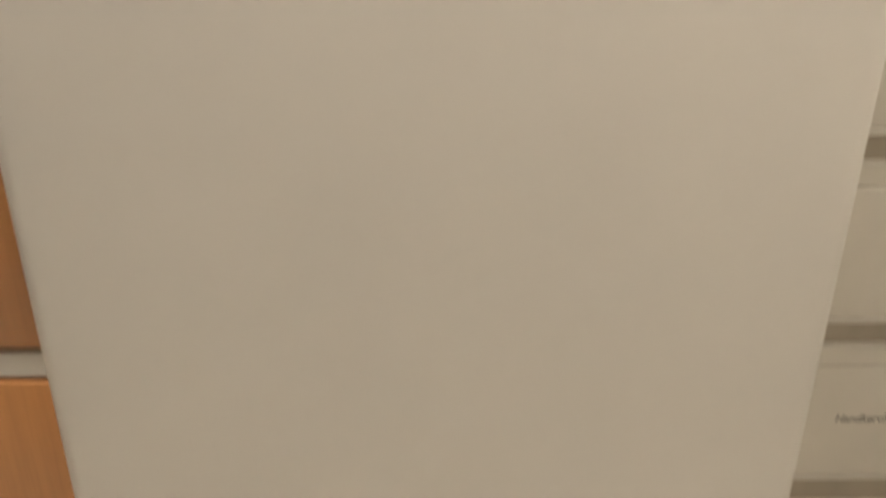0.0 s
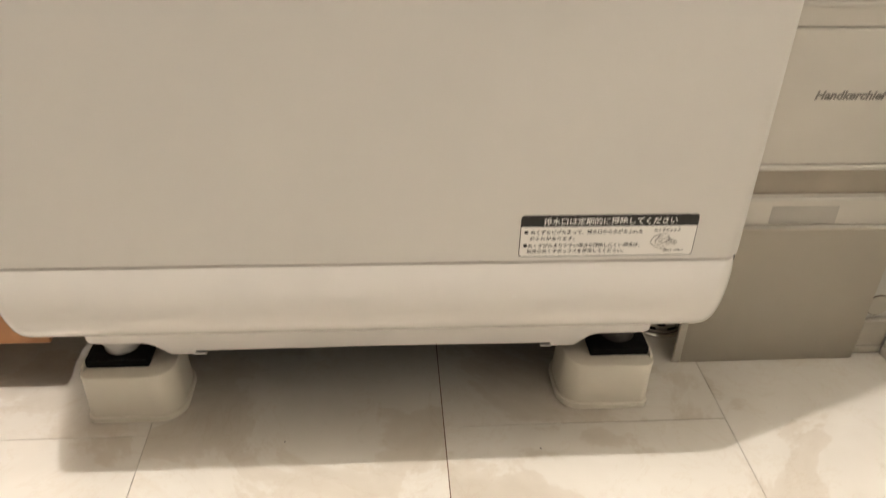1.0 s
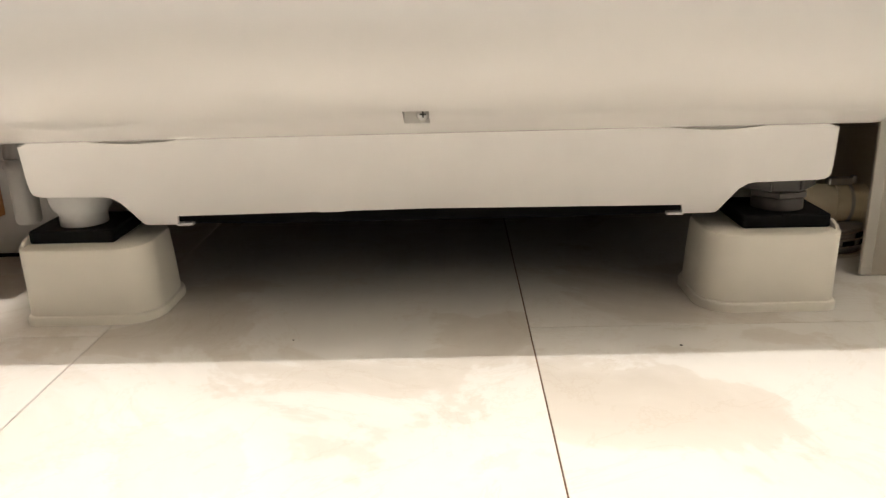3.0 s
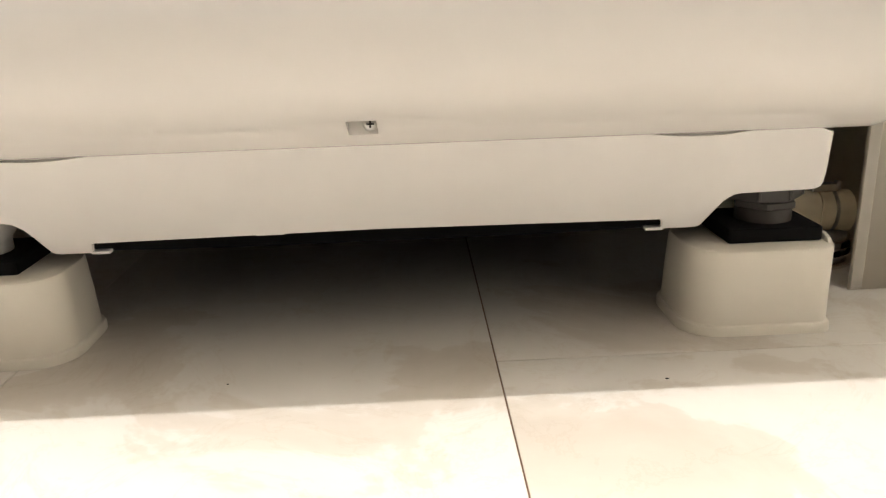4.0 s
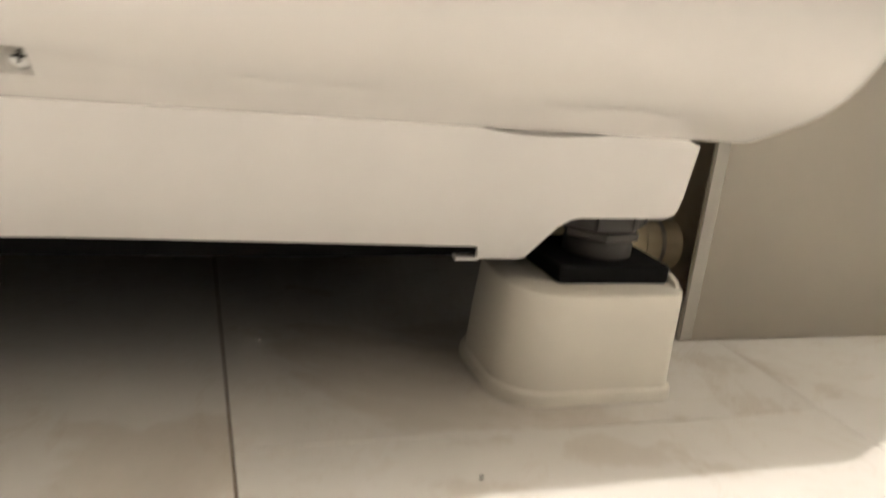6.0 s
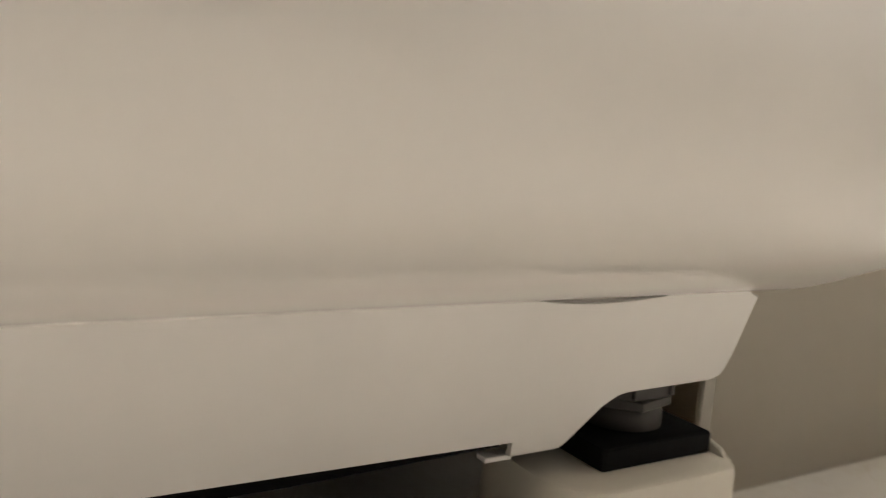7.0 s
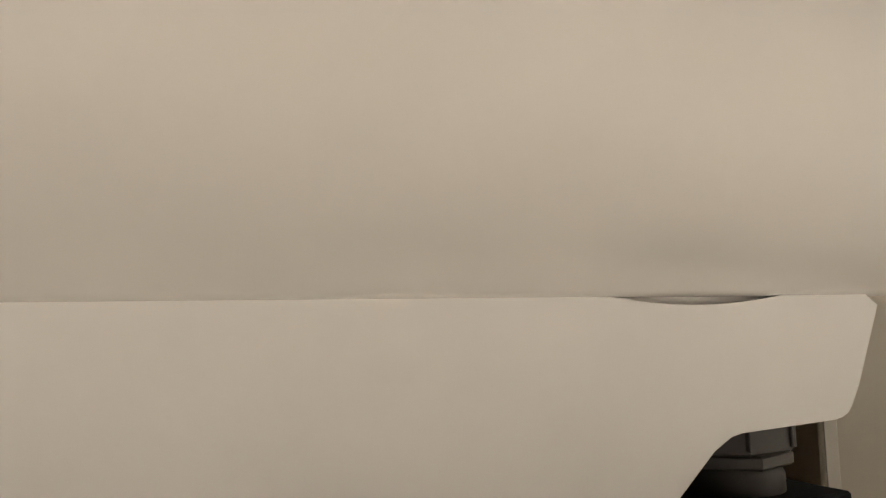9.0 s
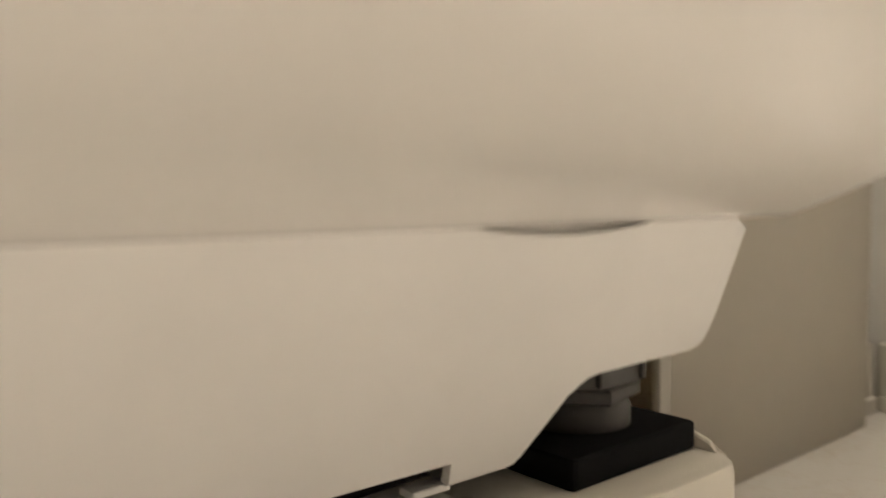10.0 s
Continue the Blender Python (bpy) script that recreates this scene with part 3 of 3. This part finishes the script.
# ---- plastic drawer tower ----
TX0, TX1, TY, TZ = 0.3405, 0.5545, 0.160, 0.0
tower = thing("plastic_drawer_tower", (0.4475, 0.36, 0), "narrow tower of translucent plastic drawers standing by the wall", "storage drawers")


def tower_side(x0, x1):
    return box(x0, x1, TY + 0.010, 0.555, 0.1780, 0.98, 0.0015)


part("side_panel", tower_side(TX0, TX0 + 0.004), M_FRAME, tower)
part("side_panel", tower_side(TX1 - 0.004, TX1), M_FRAME, tower)
part("back_panel", box(TX0 + 0.0042, TX1 - 0.0042, 0.548, 0.555, 0.1780, 0.98), M_FRAME, tower)
part("top_panel", box(TX0, TX1, TY + 0.004, 0.555, 0.9802, 0.986, 0.0015), M_FRAME, tower)


def drawer(z0, z1, front_mat, label, lip):
    d = part("drawer", box(TX0 + 0.006, TX1 - 0.006, TY + 0.012, 0.54, z0 + 0.004, z1 - 0.012), M_FRAME, tower, label)
    part("drawer_front", box(TX0 + 0.0005, TX1 - 0.0005, TY, TY + 0.0115, z0 + (lip and 0.0062), z1, 0.0022, 3), front_mat, d, smooth=True)
    if lip:
        part("front_lip", box(TX0 + 0.0005, TX1 - 0.0005, TY - 0.0022, TY + 0.0115, z0, z0 + 0.0060, 0.002, 3), M_FRAME, d, smooth=True)
    return d


def band(z0, z1, tab):
    s = part("front_rail", box(TX0 + 0.0005, TX1 - 0.0005, TY + 0.002, TY + 0.0115, z0 + 0.0002, z1, 0.0015), M_CLEAR, tower, "milky plastic rail")
    part("rail_ledge", box(TX0 + 0.0005, TX1 - 0.0005, TY - 0.001, TY + 0.003, z1 - 0.006, z1 - 0.001, 0.001), M_FRAME, s)
    if tab:
        part("label_slot", box(0.412, 0.4845, TY + 0.0016, TY + 0.003, z0 + 0.003, z0 + 0.0235), M_TAB, s, "grey label slot")
    return s


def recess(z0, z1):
    # a box fills the recess, its depth of shade put into the brown
    part("grip_recess_shade", box(TX0 + 0.0042, TX1 - 0.0042, TY + 0.0055, TY + 0.030, z0 - 0.002, z1 + 0.004), M_RECESS_SHADE, tower)


low = part("drawer", box(0.396, TX1 - 0.006, TY + 0.012, 0.54, 0.0, 0.1715), M_DRAWER, tower, "frosted grey bottom drawer")
part("drawer_front", box(TX0 - 0.0015, TX1, TY - 0.0070, TY - 0.0035, 0.0, 0.1768, 0.0012, 2), M_FROST, low, smooth=True)
part("top_ledge", box(TX0 - 0.0010, TX1 - 0.0005, TY - 0.0034, TY + 0.0100, 0.1742, 0.1766, 0.0004), M_CLEAR, low)
part("edge_strip", box(TX0 - 0.0010, TX0 + 0.0075, TY - 0.0074, TY - 0.0060, 0.0012, 0.1755, 0.0003), M_EDGE, low, "paler edge of the frosted front")
part("floor_runner", box(0.440, TX1 - 0.004, TY + 0.006, 0.555, 0.1717, 0.1765, 0.001), M_FRAME, low)
band(0.1768, 0.2132, True)
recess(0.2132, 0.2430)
d2 = drawer(0.2430, 0.3862, M_CLEAR, "milky white drawer with printed lettering", True)
part("lettering", words("Handkerchief", 0.4215, 0.3225, 0.0715, 0.0095, TY - 0.0003, shear=0.2, thick=0.035), M_GREYINK, d2, "grey italic word")
band(0.3866, 0.4120, False)
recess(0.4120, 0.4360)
d3 = drawer(0.4360, 0.5780, M_CLEAR, "milky white drawer with small print", True)
part("print_bar", box(0.436, 0.480, TY - 0.0004, TY + 0.001, 0.5170, 0.5235), M_GREYINK, d3)
band(0.5784, 0.6030, False)
recess(0.6030, 0.6270)
drawer(0.6270, 0.7690, M_CLEAR, "milky white drawer", True)
band(0.7694, 0.7940, False)
recess(0.7940, 0.8180)
drawer(0.8180, 0.9600, M_CLEAR, "milky white drawer", True)

# ---- vanity cabinet ----
CX, CY = -0.333, 0.130
vanity = thing("vanity_cabinet", (-0.75, 0.38, 0.067), "orange-brown wooden vanity cabinet with pale rail between its drawers", "cabinet")
part("carcass", box(-1.20, CX, CY + 0.020, 0.64, 0.128, 0.80, 0.001), M_WOOD_SHADED, vanity)
for z0, z1 in ((0.067, 0.3925), (0.4310, 0.790)):
    part("drawer_front", box(-1.20, CX + 0.001, CY, CY + 0.0195, z0, z1, 0.0012), M_WOOD, vanity, smooth=True)
part("handle_rail", box(-1.20, CX + 0.0005, CY + 0.004, CY + 0.0195, 0.3965, 0.4246, 0.002), M_RAIL, vanity, "pale aluminium grip rail")
# black strip stands in for the shade between upper front and rail
part("gap_shade_strip", box(-1.20, CX - 0.002, CY + 0.0150, CY + 0.0199, 0.4248, 0.4309), M_BLACK, vanity)
part("worktop", box(-1.22, CX + 0.004, CY - 0.012, 0.65, 0.8002, 0.835, 0.004), M_CEIL, vanity)
part("plinth", box(-1.20, -0.312, 0.252, 0.264, 0.004, 0.1275, 0.001), M_FOOT, vanity, "pale plinth board set back under the cabinet")
# black strip drawn for the shadow line below the plinth board
part("plinth", box(-1.20, -0.313, 0.2535, 0.262, 0.0, 0.0039), M_BLACK, vanity)
part("plinth_post", lathe([(0.0090, 0.0470), (0.0104, 0.0490), (0.0104, 0.1278)], (-0.3435, 0.200, 0), 24), M_FOOT, vanity, "round pale support post", smooth=True)
part("post_collar", lathe([(0.0124, 0.0940), (0.0130, 0.0955), (0.0130, 0.1010), (0.0124, 0.1025)], (-0.3435, 0.200, 0), 24), M_FOOT, vanity, smooth=True)

# ---- specks of grit on the floor ----
for x, y, r in ((0.164, 0.028, 0.0008), (-0.092, 0.048, 0.0006), (0.199, 0.122, 0.0004), (0.430, 0.075, 0.0005)):
    bm = bmesh.new()
    bmesh.ops.create_icosphere(bm, subdivisions=1, radius=r)
    for v in bm.verts:
        v.co = Vector((v.co.x * 1.5, v.co.y, v.co.z * 0.6)) * (1 + 0.3 * noise.noise(v.co * 900)) + Vector((x, y, r * 0.5))
    tagged(part("speck", bm, M_GRIT), "tiny dark speck lying on the floor", "speck", "specks of grit")

# ---- floor: staggered tiles with thin brown joints ----
floor = tagged(part("floor", box(X_LEFT, X_RIGHT, Y_FRONT, Y_BACK, -0.05, -0.0012), M_JOINT), "cream marble-look floor tiles with thin brown joints", "floor", kind="structure")
TILE, LONG, X_JOINT, Y_JOINT = 0.299, 0.598, 0.0690, 0.0620


def tile_mesh(x0, x1, y0, y1):
    bm = bmesh.new()
    b = 0.0002
    lo = [bm.verts.new(p) for p in ((x0, y0, -0.0011), (x1, y0, -0.0011), (x1, y1, -0.0011), (x0, y1, -0.0011))]
    mid = [bm.verts.new((v.co.x, v.co.y, -b)) for v in lo]
    up = [bm.verts.new(p) for p in ((x0 + b, y0 + b, 0), (x1 - b, y0 + b, 0), (x1 - b, y1 - b, 0), (x0 + b, y1 - b, 0))]
    for p, q in ((lo, mid), (mid, up)):
        for i in range(4):
            bm.faces.new((p[i], p[(i + 1) % 4], q[(i + 1) % 4], q[i]))
    bm.faces.new(up)
    return bm


for i in range(-5, 3):
    x0, x1 = X_JOINT + i * TILE, X_JOINT + (i + 1) * TILE
    x0, x1 = max(x0, X_LEFT), min(x1, X_RIGHT)
    if x1 - x0 < 0.01:
        continue
    start = Y_JOINT + (0.0 if i % 2 == 0 else LONG / 2)
    for k in range(-4, 3):
        y0, y1 = start + k * LONG, start + (k + 1) * LONG
        y0, y1 = max(y0, Y_FRONT), min(y1, Y_BACK)
        if y1 - y0 < 0.01:
            continue
        part("tile", tile_mesh(x0 + (0.0005 if i == 0 else 0.0003), x1 - (0.0005 if i == -1 else 0.0003), y0 + 0.0003, y1 - 0.0003), M_TILE, floor)
